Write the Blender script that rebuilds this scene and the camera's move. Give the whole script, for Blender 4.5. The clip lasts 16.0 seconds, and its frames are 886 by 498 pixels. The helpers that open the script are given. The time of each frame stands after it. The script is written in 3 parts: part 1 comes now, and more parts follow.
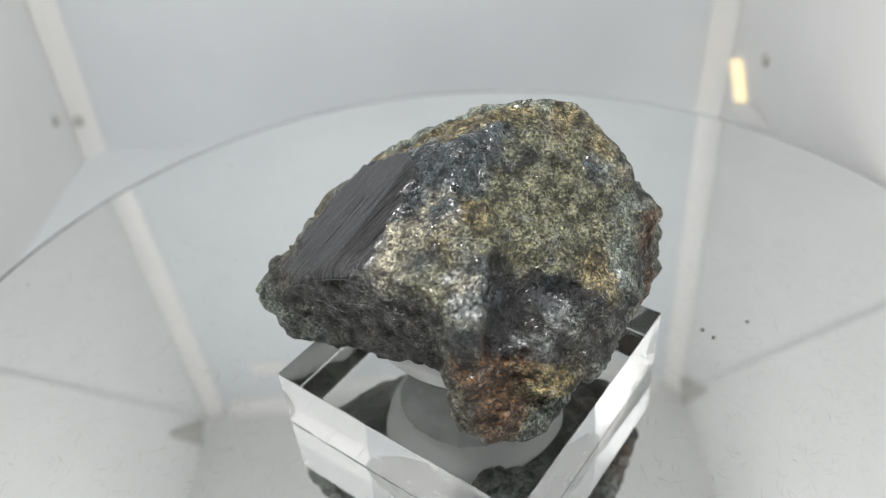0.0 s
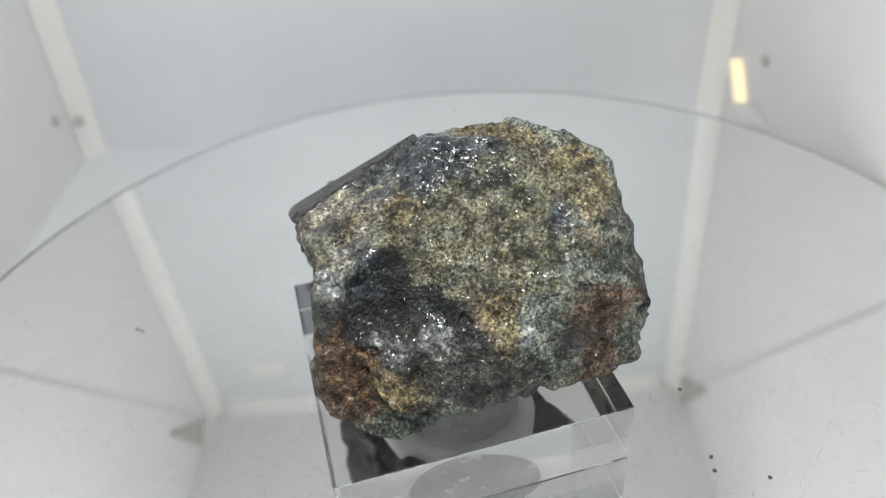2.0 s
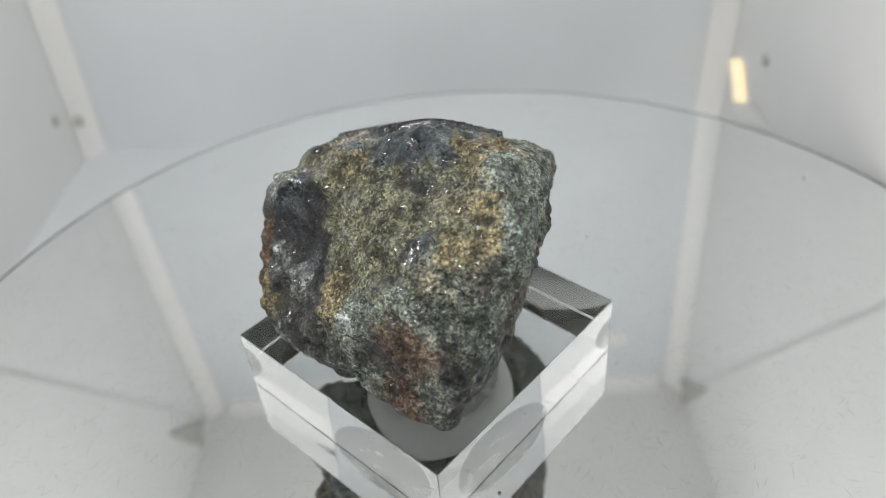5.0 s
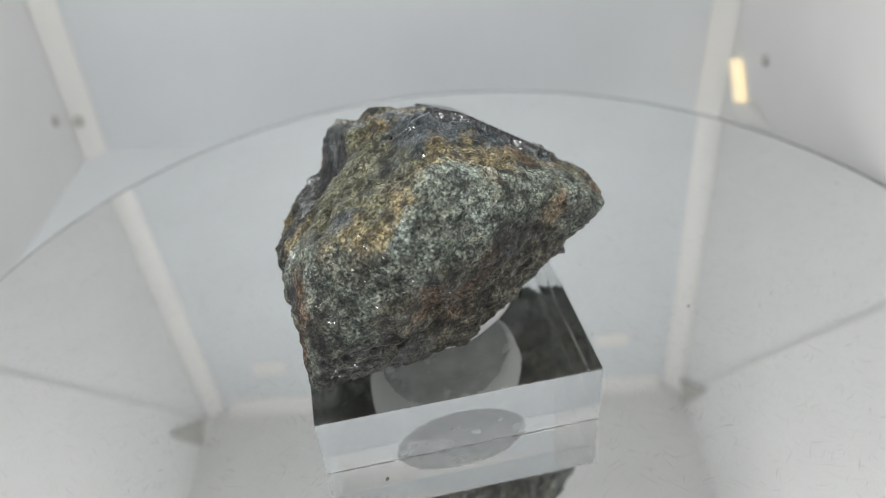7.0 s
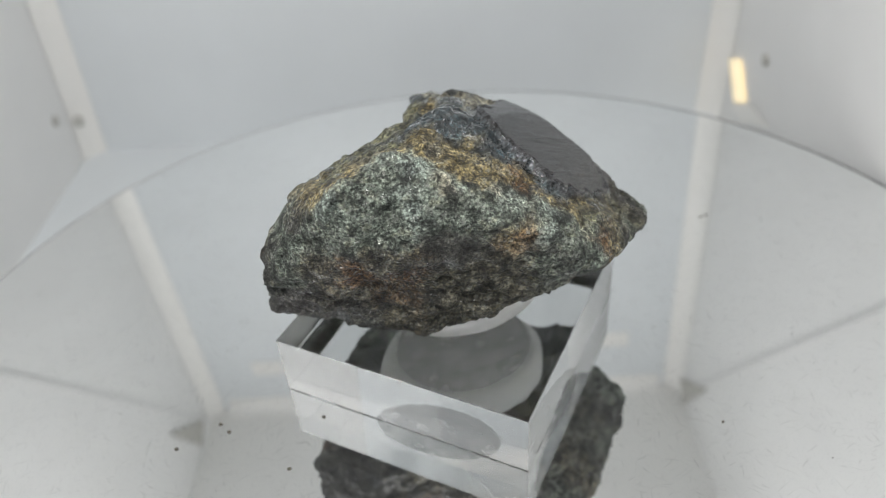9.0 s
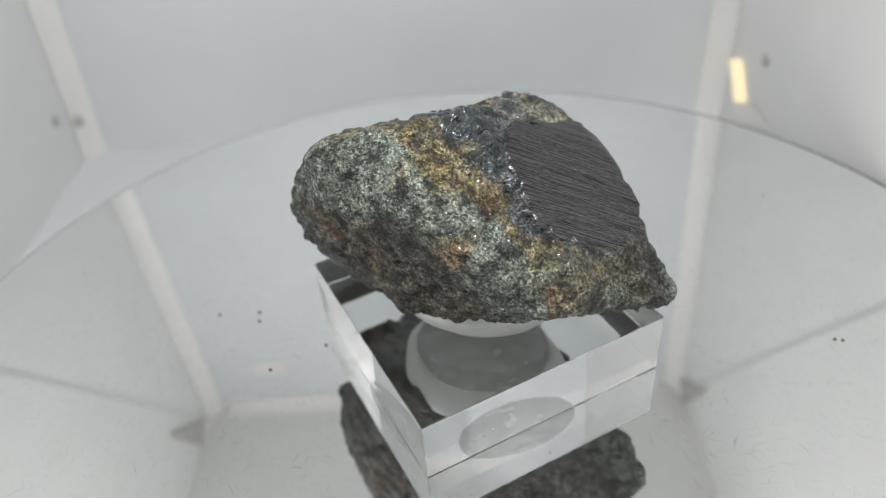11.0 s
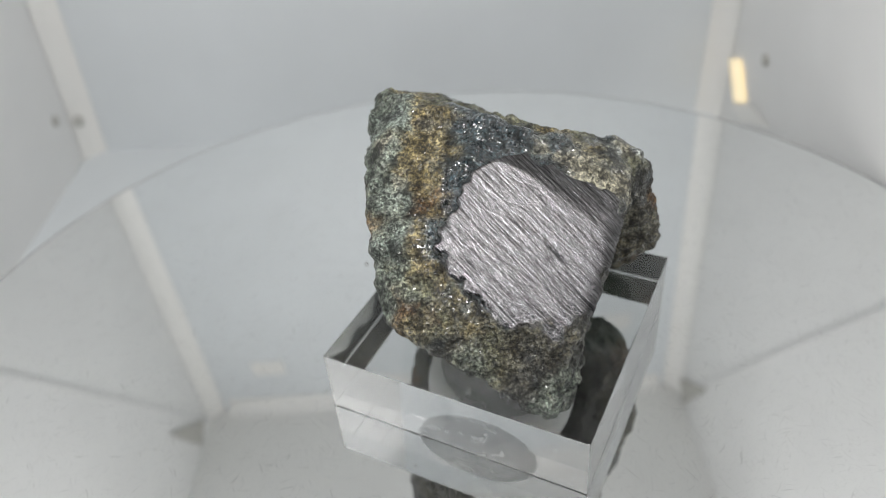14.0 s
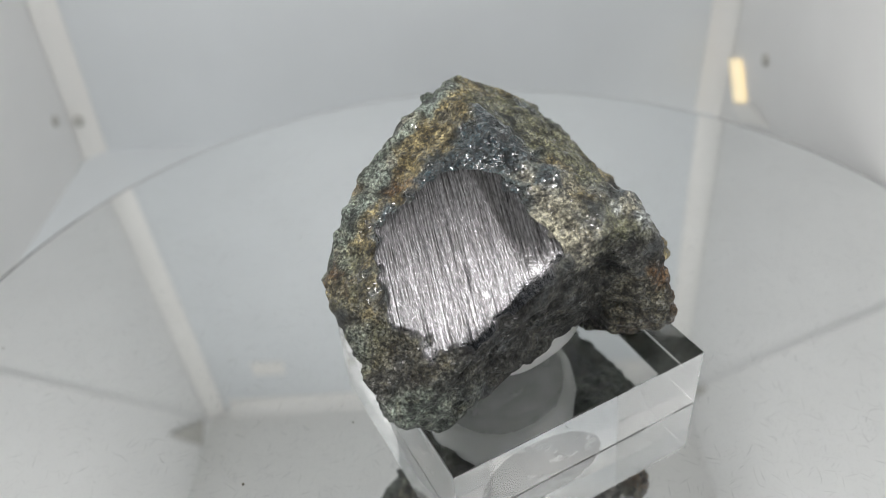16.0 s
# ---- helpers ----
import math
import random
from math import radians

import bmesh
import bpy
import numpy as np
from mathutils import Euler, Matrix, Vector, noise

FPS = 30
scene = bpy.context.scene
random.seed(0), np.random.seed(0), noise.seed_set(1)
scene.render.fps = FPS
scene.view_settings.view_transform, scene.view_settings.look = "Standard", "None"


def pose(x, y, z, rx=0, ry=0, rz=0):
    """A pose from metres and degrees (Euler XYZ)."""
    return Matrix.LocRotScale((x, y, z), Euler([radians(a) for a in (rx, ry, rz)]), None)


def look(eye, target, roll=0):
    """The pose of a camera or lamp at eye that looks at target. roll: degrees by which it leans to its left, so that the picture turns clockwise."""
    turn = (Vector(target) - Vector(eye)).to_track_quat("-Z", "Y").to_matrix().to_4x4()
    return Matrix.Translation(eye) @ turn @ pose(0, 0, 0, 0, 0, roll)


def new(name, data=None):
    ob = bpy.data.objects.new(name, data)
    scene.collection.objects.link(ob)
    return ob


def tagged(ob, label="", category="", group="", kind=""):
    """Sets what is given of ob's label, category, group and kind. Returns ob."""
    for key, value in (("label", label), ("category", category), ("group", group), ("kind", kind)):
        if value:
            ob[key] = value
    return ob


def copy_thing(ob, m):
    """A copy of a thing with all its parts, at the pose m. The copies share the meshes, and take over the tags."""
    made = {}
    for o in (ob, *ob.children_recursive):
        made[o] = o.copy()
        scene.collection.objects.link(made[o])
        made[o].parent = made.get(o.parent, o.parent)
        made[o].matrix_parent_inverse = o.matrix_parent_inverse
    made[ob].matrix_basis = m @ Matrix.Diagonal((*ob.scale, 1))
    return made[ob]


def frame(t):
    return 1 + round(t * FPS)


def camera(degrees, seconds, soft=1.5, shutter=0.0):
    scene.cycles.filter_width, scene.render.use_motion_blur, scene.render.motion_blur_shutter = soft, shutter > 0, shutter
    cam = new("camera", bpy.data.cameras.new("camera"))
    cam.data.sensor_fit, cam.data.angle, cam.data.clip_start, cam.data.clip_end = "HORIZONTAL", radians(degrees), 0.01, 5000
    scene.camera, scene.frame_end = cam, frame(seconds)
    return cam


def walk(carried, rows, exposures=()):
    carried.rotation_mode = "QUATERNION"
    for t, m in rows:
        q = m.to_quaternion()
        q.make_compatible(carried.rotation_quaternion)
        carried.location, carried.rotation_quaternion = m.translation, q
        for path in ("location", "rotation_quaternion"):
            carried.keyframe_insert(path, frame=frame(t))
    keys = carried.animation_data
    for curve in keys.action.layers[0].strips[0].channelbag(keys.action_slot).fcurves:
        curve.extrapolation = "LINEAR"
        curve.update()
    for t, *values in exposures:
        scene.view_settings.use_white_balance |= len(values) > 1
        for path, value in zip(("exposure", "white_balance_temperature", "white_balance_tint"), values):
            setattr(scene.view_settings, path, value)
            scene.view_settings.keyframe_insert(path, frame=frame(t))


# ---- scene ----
U = 0.001  # lengths below are written in millimetres

# ---- camera ----
cam = camera(59.27, 16.0, soft=1.0)
CAM = pose(0, -90 * U, 95.47 * U, 51.652, 3.801, -1.175)
walk(cam, [(0.0, CAM), (16.0, CAM)], exposures=[(0.0, 0.0), (3.5, 0.0), (5.0, -0.13), (9.0, -0.14), (12.0, -0.14), (12.6, -0.21), (16.0, -0.22)])
# shallow focus of a phone held close
cam.data.dof.use_dof = True
cam.data.dof.focus_distance = 0.101
cam.data.dof.aperture_fstop = 18.0

# clear block over mirror: let the light pass often enough
scene.cycles.max_bounces, scene.cycles.transmission_bounces, scene.cycles.glossy_bounces = 24, 24, 12
scene.cycles.caustics_refractive = scene.cycles.caustics_reflective = True

# ---- light ----
world = bpy.data.worlds.new("room_light")
scene.world = world
world.use_nodes = True
world.node_tree.nodes["Background"].inputs[0].default_value = (0.80, 0.86, 0.92, 1)
world.node_tree.nodes["Background"].inputs[1].default_value = 0.28

LED_POWER = 0.31
led = bpy.data.lights.new("led_light", "AREA")
led.shape, led.size, led.size_y, led.energy, led.color = "RECTANGLE", 170 * U, 9 * U, LED_POWER, (1.0, 0.98, 0.97)
new("led_light", led).matrix_world = look((-18 * U, -70 * U, 168 * U), (-10 * U, -12 * U, 10 * U))


# ---- materials ----
def material(name):
    m = bpy.data.materials.new(name)
    m.use_nodes = True
    nt = m.node_tree
    return m, nt, nt.nodes["Principled BSDF"]


def node(nt, kind, **values):
    n = nt.nodes.new(kind)
    for k, val in values.items():
        n.inputs[k.replace("_", " ")].default_value = val
    return n


def ramp(nt, source, stops):
    n = nt.nodes.new("ShaderNodeValToRGB")
    while len(n.color_ramp.elements) < len(stops):
        n.color_ramp.elements.new(0.5)
    for e, (at, c) in zip(n.color_ramp.elements, stops):
        e.position = at
        e.color = (c, c, c, 1) if isinstance(c, float) else (*c, 1)
    nt.links.new(source, n.inputs[0])
    return n.outputs[0]


def mix(nt, factor, a, b, blend="MIX"):
    n = nt.nodes.new("ShaderNodeMix")
    n.data_type, n.blend_type = "RGBA", blend
    for socket, val in ((n.inputs[0], factor), (n.inputs[6], a), (n.inputs[7], b)):
        if isinstance(val, bpy.types.NodeSocket):
            nt.links.new(val, socket)
        elif isinstance(val, tuple):
            socket.default_value = (*val, 1)
        else:
            socket.default_value = val
    return n.outputs[2]


def arith(nt, op, a, b):
    n = nt.nodes.new("ShaderNodeMath")
    n.operation = op
    for socket, val in ((n.inputs[0], a), (n.inputs[1], b)):
        if isinstance(val, bpy.types.NodeSocket):
            nt.links.new(val, socket)
        else:
            socket.default_value = val
    return n.outputs[0]


def coords(nt):
    return nt.nodes.new("ShaderNodeTexCoord").outputs["Object"]


def noise_tex(nt, co, scale, detail=4.0, rough=0.6):
    n = node(nt, "ShaderNodeTexNoise", Scale=scale, Detail=detail, Roughness=rough)
    nt.links.new(co, n.inputs["Vector"])
    return n.outputs[0]


def stretched(nt, co, turn, scale):
    n = node(nt, "ShaderNodeMapping", Scale=scale)
    n.vector_type = "TEXTURE"
    n.inputs["Rotation"].default_value = turn
    n.inputs["Scale"].default_value = scale
    nt.links.new(co, n.inputs["Vector"])
    return n.outputs[0]


def bump(nt, bsdf, height, strength, distance):
    n = node(nt, "ShaderNodeBump", Strength=strength, Distance=distance)
    nt.links.new(height, n.inputs["Height"])
    nt.links.new(n.outputs[0], bsdf.inputs["Normal"])


def plastic(name, colour, rough=0.5):
    m, nt, b = material(name)
    co = coords(nt)
    wide = ramp(nt, noise_tex(nt, co, 18.0, 3.0), [(0.3, 0.94), (0.7, 1.0)])
    nt.links.new(mix(nt, 1.0, colour, wide, "MULTIPLY"), b.inputs["Base Color"])
    b.inputs["Roughness"].default_value = rough
    bump(nt, b, noise_tex(nt, co, 900.0, 2.0), 0.08, 0.0003)
    return m


# side and ceiling sheets are whitened in place of light missing there
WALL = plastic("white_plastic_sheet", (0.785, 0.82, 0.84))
WALL_SIDE_LIT = plastic("white_plastic_side_sheet_lit", (0.88, 0.88, 0.87))
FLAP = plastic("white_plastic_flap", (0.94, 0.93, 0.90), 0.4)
CEILING_LIT = plastic("white_ceiling_sheet_lit", (0.96, 0.95, 0.92), 0.5)
CREASE_SHADE = plastic("fold_shade_strip", (0.79, 0.79, 0.785), 0.6)
GAP = plastic("corner_gap_shade", (0.54, 0.53, 0.49), 0.8)
BASE = plastic("white_turntable_plastic", (0.75, 0.75, 0.74), 0.35)
HOUSING = plastic("grey_aluminium_strip", (0.5, 0.5, 0.5), 0.4)


def steel_stud():
    m, nt, b = material("dull_metal")
    b.inputs["Base Color"].default_value = (0.62, 0.61, 0.57, 1)
    b.inputs["Metallic"].default_value = 0.6
    nt.links.new(ramp(nt, noise_tex(nt, coords(nt), 900.0), [(0.3, 0.35), (0.7, 0.6)]), b.inputs["Roughness"])
    return m


STUD = steel_stud()


# emissive stand-in for warm light leaking at the corner, not a lamp
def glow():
    m, nt, b = material("slot_glow_quad")
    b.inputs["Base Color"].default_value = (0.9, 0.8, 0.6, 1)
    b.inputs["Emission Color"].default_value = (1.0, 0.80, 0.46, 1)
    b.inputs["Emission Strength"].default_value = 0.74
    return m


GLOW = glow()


def mirror_material():
    m, nt, b = material("scratched_mirror_acrylic")
    co = coords(nt)
    b.inputs["Metallic"].default_value = 1.0
    b.inputs["Base Color"].default_value = (0.845, 0.86, 0.862, 1)
    nt.links.new(ramp(nt, noise_tex(nt, co, 60.0), [(0.35, 0.004), (0.75, 0.03)]), b.inputs["Roughness"])
    # fine lint and hairline scratches lie on the mirror as matt white threads
    masks = []
    for k, turn in enumerate((0.3, 1.5, 2.5)):
        warp = node(nt, "ShaderNodeTexNoise", Scale=90.0 + 20 * k, Detail=2.0)
        nt.links.new(co, warp.inputs["Vector"])
        add = nt.nodes.new("ShaderNodeVectorMath")
        add.operation = "MULTIPLY_ADD"
        nt.links.new(warp.outputs["Color"], add.inputs[0])
        add.inputs[1].default_value = (0.006, 0.006, 0.0)
        nt.links.new(co, add.inputs[2])
        st = stretched(nt, add.outputs[0], (0, 0, turn), (0.0032, 0.0003, 1.0))
        masks.append(ramp(nt, noise_tex(nt, st, 1.0, 1.0), [(0.66, 0.0), (0.74, 0.8)]))
    thread = arith(nt, "MAXIMUM", arith(nt, "MAXIMUM", masks[0], masks[1]), masks[2])
    haze = ramp(nt, noise_tex(nt, co, 45.0, 3.0), [(0.3, 0.03), (0.8, 0.09)])
    cover = arith(nt, "MINIMUM", arith(nt, "ADD", arith(nt, "MULTIPLY", thread, 0.20), haze), 1.0)
    dust = nt.nodes.new("ShaderNodeBsdfDiffuse")
    dust.inputs[0].default_value = (0.375, 0.385, 0.385, 1)
    ms = nt.nodes.new("ShaderNodeMixShader")
    nt.links.new(cover, ms.inputs[0])
    nt.links.new(b.outputs[0], ms.inputs[1])
    nt.links.new(dust.outputs[0], ms.inputs[2])
    nt.links.new(ms.outputs[0], nt.nodes["Material Output"].inputs[0])
    return m


MIRROR = mirror_material()


def rim_material():
    m, nt, b = material("cut_acrylic_edge")
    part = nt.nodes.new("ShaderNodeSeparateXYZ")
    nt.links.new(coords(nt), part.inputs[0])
    # edge colour runs from dark on the -x side to pale on +x
    rim_tone = ramp(nt, arith(nt, "ADD", arith(nt, "MULTIPLY", part.outputs[0], 5.0), 0.5), [(0.35, (0.06, 0.062, 0.062)), (0.75, (0.40, 0.41, 0.41))])
    nt.links.new(rim_tone, b.inputs["Base Color"])
    nt.links.new(ramp(nt, noise_tex(nt, coords(nt), 300.0), [(0.3, 0.4), (0.7, 0.6)]), b.inputs["Roughness"])
    return m


RIM = rim_material()


def acrylic():
    m, nt, b = material("clear_acrylic")
    co = coords(nt)
    b.inputs["Base Color"].default_value = (0.945, 0.95, 0.95, 1)
    b.inputs["Transmission Weight"].default_value = 1.0
    b.inputs["IOR"].default_value = 1.49
    nt.links.new(ramp(nt, noise_tex(nt, co, 120.0), [(0.35, 0.02), (0.8, 0.07)]), b.inputs["Roughness"])
    return m


ACRYLIC = acrylic()


def putty_material():
    m, nt, b = material("translucent_white_putty")
    co = coords(nt)
    col = mix(nt, ramp(nt, noise_tex(nt, co, 260.0), [(0.3, 0.0), (0.75, 1.0)]), (0.72, 0.72, 0.69), (0.84, 0.835, 0.81))
    nt.links.new(col, b.inputs["Base Color"])
    b.inputs["Roughness"].default_value = 0.5
    b.inputs["Subsurface Weight"].default_value = 0.9
    b.inputs["Subsurface Radius"].default_value = (0.016, 0.016, 0.015)
    bump(nt, b, noise_tex(nt, co, 500.0), 0.4, 0.0004)
    return m


PUTTY = putty_material()


def wet_film():
    """Thin putty film that wets the acrylic only here and there."""
    m, nt, b = material("patchy_putty_film")
    co = coords(nt)
    b.inputs["Base Color"].default_value = (0.95, 0.95, 0.93, 1)
    b.inputs["Roughness"].default_value = 0.6
    clear = nt.nodes.new("ShaderNodeBsdfTransparent")
    ms = nt.nodes.new("ShaderNodeMixShader")
    nt.links.new(ramp(nt, noise_tex(nt, co, 300.0, 4.0), [(0.3, 0.2), (0.7, 0.45)]), ms.inputs[0])
    nt.links.new(clear.outputs[0], ms.inputs[1])
    nt.links.new(b.outputs[0], ms.inputs[2])
    nt.links.new(ms.outputs[0], nt.nodes["Material Output"].inputs[0])
    return m


WET_FILM = wet_film()
SPECK, _nt, _b = material("dust_speck")
_b.inputs["Base Color"].default_value = (0.10, 0.09, 0.07, 1)
_b.inputs["Roughness"].default_value = 0.9


def rock_material():
    m, nt, b = material("mineral_ore")
    co = coords(nt)

    def attribute(name, socket):
        a = nt.nodes.new("ShaderNodeAttribute")
        a.attribute_name = name
        return a.outputs[socket]

    tint, shine, slab = attribute("tint", "Color"), attribute("shine", "Fac"), attribute("slab", "Fac")
    wet = ramp(nt, noise_tex(nt, co, 380.0, 3.0), [(0.40, 0.25), (0.56, 1.7)])
    veins = arith(nt, "MULTIPLY", ramp(nt, noise_tex(nt, co, 240.0, 4.0, 0.6), [(0.56, 0.0), (0.63, 0.8)]), ramp(nt, shine, [(0.11, 0.0), (0.17, 0.75)]))
    gloss = arith(nt, "MINIMUM", arith(nt, "ADD", arith(nt, "MULTIPLY", shine, wet), arith(nt, "MULTIPLY", veins, 0.6)), 1.0)
    lum = nt.nodes.new("ShaderNodeRGBToBW")
    nt.links.new(tint, lum.inputs[0])
    light_part = ramp(nt, lum.outputs[0], [(0.018, 0.05), (0.085, 1.0)])
    # grains of three sizes
    coarse = noise_tex(nt, co, 420.0, 5.0, 0.7)
    fine = noise_tex(nt, co, 2300.0, 4.0, 0.7)
    cells = node(nt, "ShaderNodeTexVoronoi", Scale=2700.0)
    bend = node(nt, "ShaderNodeTexNoise", Scale=1300.0, Detail=3.0)
    nt.links.new(co, bend.inputs["Vector"])
    shift = nt.nodes.new("ShaderNodeVectorMath")
    shift.operation = "MULTIPLY_ADD"
    nt.links.new(bend.outputs["Color"], shift.inputs[0])
    shift.inputs[1].default_value = (0.0009, 0.0009, 0.0009)
    nt.links.new(co, shift.inputs[2])
    nt.links.new(shift.outputs[0], cells.inputs["Vector"])
    cell_value = nt.nodes.new("ShaderNodeSeparateColor")
    nt.links.new(cells.outputs["Color"], cell_value.inputs[0])
    # the contrast also darkens low relief, standing in for the shade of crevices
    speckle = ramp(nt, coarse, [(0.38, 0.20), (0.5, 0.80), (0.63, 1.65)])
    grain = ramp(nt, fine, [(0.38, 0.18), (0.5, 0.90), (0.62, 2.15)])
    blotch = ramp(nt, noise_tex(nt, co, 210.0, 5.0, 0.7), [(0.44, 0.0), (0.62, 0.28)])
    blotch = arith(nt, "MULTIPLY", blotch, arith(nt, "SUBTRACT", 1.0, arith(nt, "MULTIPLY", gloss, 0.6)))
    other = ramp(nt, noise_tex(nt, co, 330.0, 4.0, 0.7), [(0.36, (0.035, 0.045, 0.042)), (0.5, (0.11, 0.115, 0.09)), (0.64, (0.22, 0.215, 0.16))])
    body = mix(nt, arith(nt, "MULTIPLY", blotch, light_part), tint, other)
    specks = arith(nt, "MULTIPLY", ramp(nt, noise_tex(nt, co, 520.0, 4.0, 0.65), [(0.56, 0.0), (0.64, 0.15)]), arith(nt, "SUBTRACT", 1.0, arith(nt, "MULTIPLY", shine, 0.9)))
    body = mix(nt, arith(nt, "MULTIPLY", specks, light_part), body, (0.23, 0.18, 0.07))
    body = mix(nt, veins, body, (0.042, 0.055, 0.062))
    col = mix(nt, 1.0, mix(nt, 1.0, body, speckle, "MULTIPLY"), grain, "MULTIPLY")
    flake = arith(nt, "MULTIPLY", ramp(nt, cell_value.outputs[0], [(0.76, 0.0), (0.84, 1.0)]), ramp(nt, coarse, [(0.42, 0.0), (0.56, 1.0)]))
    dark_cell = arith(nt, "MULTIPLY", ramp(nt, cell_value.outputs[1], [(0.70, 0.0), (0.8, 0.8)]), ramp(nt, noise_tex(nt, co, 260.0), [(0.4, 1.0), (0.62, 0.1)]))
    col = mix(nt, dark_cell, col, (0.010, 0.012, 0.011))
    pale = mix(nt, 0.5, tint, (0.42, 0.43, 0.38))
    col = mix(nt, arith(nt, "MULTIPLY", arith(nt, "MULTIPLY", flake, 0.5), light_part), col, pale)
    # the slickenside: striated metallic slab
    lines = stretched(nt, co, SLAB_TURN, (0.010, 0.00020, 0.0012))
    stria = noise_tex(nt, lines, 1.0, 5.0, 0.75)
    long_lines = stretched(nt, co, SLAB_TURN, (0.016, 0.0006, 0.004))
    wide_stria = noise_tex(nt, long_lines, 1.0, 3.0, 0.6)
    slab_col = mix(nt, ramp(nt, stria, [(0.40, 0.0), (0.58, 1.0)]), (0.036, 0.034, 0.035), (0.205, 0.205, 0.213))
    slab_col = mix(nt, ramp(nt, wide_stria, [(0.35, 0.0), (0.7, 0.5)]), slab_col, (0.14, 0.137, 0.139))
    slab_col = mix(nt, ramp(nt, wide_stria, [(0.33, 0.8), (0.37, 0.0)]), slab_col, (0.02, 0.02, 0.021))
    # dark mottling painted in to break the slab's highlight into glints
    sparkle_mottle = noise_tex(nt, stretched(nt, co, SLAB_TURN, (0.0009, 0.00016, 0.0006)), 1.0, 4.0, 0.7)
    slab_col = mix(nt, 1.0, slab_col, ramp(nt, sparkle_mottle, [(0.40, 0.5), (0.58, 1.12)]), "MULTIPLY")
    col = mix(nt, slab, col, slab_col)
    nt.links.new(col, b.inputs["Base Color"])
    metal = arith(nt, "MULTIPLY", slab, 1.0)
    nt.links.new(metal, b.inputs["Metallic"])
    rough = mix(nt, gloss, ramp(nt, fine, [(0.3, 0.55), (0.7, 0.95)]), ramp(nt, fine, [(0.3, 0.10), (0.7, 0.32)]))
    rough = mix(nt, arith(nt, "MULTIPLY", flake, 0.8), rough, (0.14, 0.14, 0.14))
    rough = mix(nt, slab, rough, ramp(nt, fine, [(0.36, 0.24), (0.62, 0.09)]))
    nt.links.new(rough, b.inputs["Roughness"])
    b.inputs["Specular IOR Level"].default_value = 0.45
    shiny = arith(nt, "MAXIMUM", gloss, arith(nt, "MULTIPLY", flake, 0.9))
    nt.links.new(arith(nt, "MULTIPLY", shiny, arith(nt, "SUBTRACT", 1.0, slab)), b.inputs["Coat Weight"])
    b.inputs["Coat Roughness"].default_value = 0.06
    b.inputs["Coat IOR"].default_value = 1.55
    relief = arith(nt, "ADD", arith(nt, "MULTIPLY", coarse, 1.2), arith(nt, "MULTIPLY", fine, 0.6))
    relief = arith(nt, "ADD", relief, arith(nt, "MULTIPLY", cells.outputs["Distance"], 0.9))
    smooth_relief = arith(nt, "ADD", arith(nt, "MULTIPLY", noise_tex(nt, co, 1000.0, 3.0, 0.55), 1.2), arith(nt, "MULTIPLY", fine, 0.08))
    relief = mix(nt, gloss, relief, smooth_relief)
    ridges = arith(nt, "ADD", arith(nt, "MULTIPLY", stria, 0.26), arith(nt, "MULTIPLY", wide_stria, 0.14))
    ridges = arith(nt, "ADD", ridges, arith(nt, "ADD", arith(nt, "MULTIPLY", fine, 0.12), arith(nt, "MULTIPLY", coarse, 0.14)))
    both = mix(nt, slab, relief, arith(nt, "MULTIPLY", ridges, 0.62))
    # small crystal faces, each turned its own way, catch the light singly
    facet = nt.nodes.new("ShaderNodeVectorMath")
    facet.operation = "SUBTRACT"
    nt.links.new(cells.outputs["Color"], facet.inputs[0])
    facet.inputs[1].default_value = (0.5, 0.5, 0.5)
    tilt = nt.nodes.new("ShaderNodeVectorMath")
    tilt.operation = "SCALE"
    nt.links.new(facet.outputs[0], tilt.inputs[0])
    spread = arith(nt, "ADD", arith(nt, "MULTIPLY", shine, 0.15), 0.5)
    nt.links.new(arith(nt, "MULTIPLY", spread, arith(nt, "SUBTRACT", 1.0, slab)), tilt.inputs["Scale"])
    turned = nt.nodes.new("ShaderNodeVectorMath")
    nt.links.new(nt.nodes.new("ShaderNodeNewGeometry").outputs["Normal"], turned.inputs[0])
    nt.links.new(tilt.outputs[0], turned.inputs[1])
    unit = nt.nodes.new("ShaderNodeVectorMath")
    unit.operation = "NORMALIZE"
    nt.links.new(turned.outputs[0], unit.inputs[0])
    nt.links.new(unit.outputs[0], b.inputs["Coat Normal"])
    relief_bump = node(nt, "ShaderNodeBump", Strength=1.0, Distance=0.00042)
    nt.links.new(both, relief_bump.inputs["Height"])
    nt.links.new(unit.outputs[0], relief_bump.inputs["Normal"])
    nt.links.new(relief_bump.outputs[0], b.inputs["Normal"])
    return m


# ---- helpers for meshes ----
def mesh_object(name, bm, mat, parent=None, smooth=False):
    me = bpy.data.meshes.new(name)
    bm.to_mesh(me)
    bm.free()
    me.materials.append(mat)
    if smooth:
        me.polygons.foreach_set("use_smooth", [True] * len(me.polygons))
    ob = new(name, me)
    ob.parent = parent
    return ob


def slab_box(lo, hi, bevel=0.0, segments=2):
    """A box between two corners in millimetres, with rounded edges."""
    bm = bmesh.new()
    bmesh.ops.create_cube(bm, size=1.0)
    for vert in bm.verts:
        vert.co = Vector([(lo[i] + (vert.co[i] + 0.5) * (hi[i] - lo[i])) * U for i in range(3)])
    if bevel:
        bmesh.ops.bevel(bm, geom=bm.edges[:], offset=bevel * U, segments=segments, affect="EDGES", profile=0.6)
    return bm


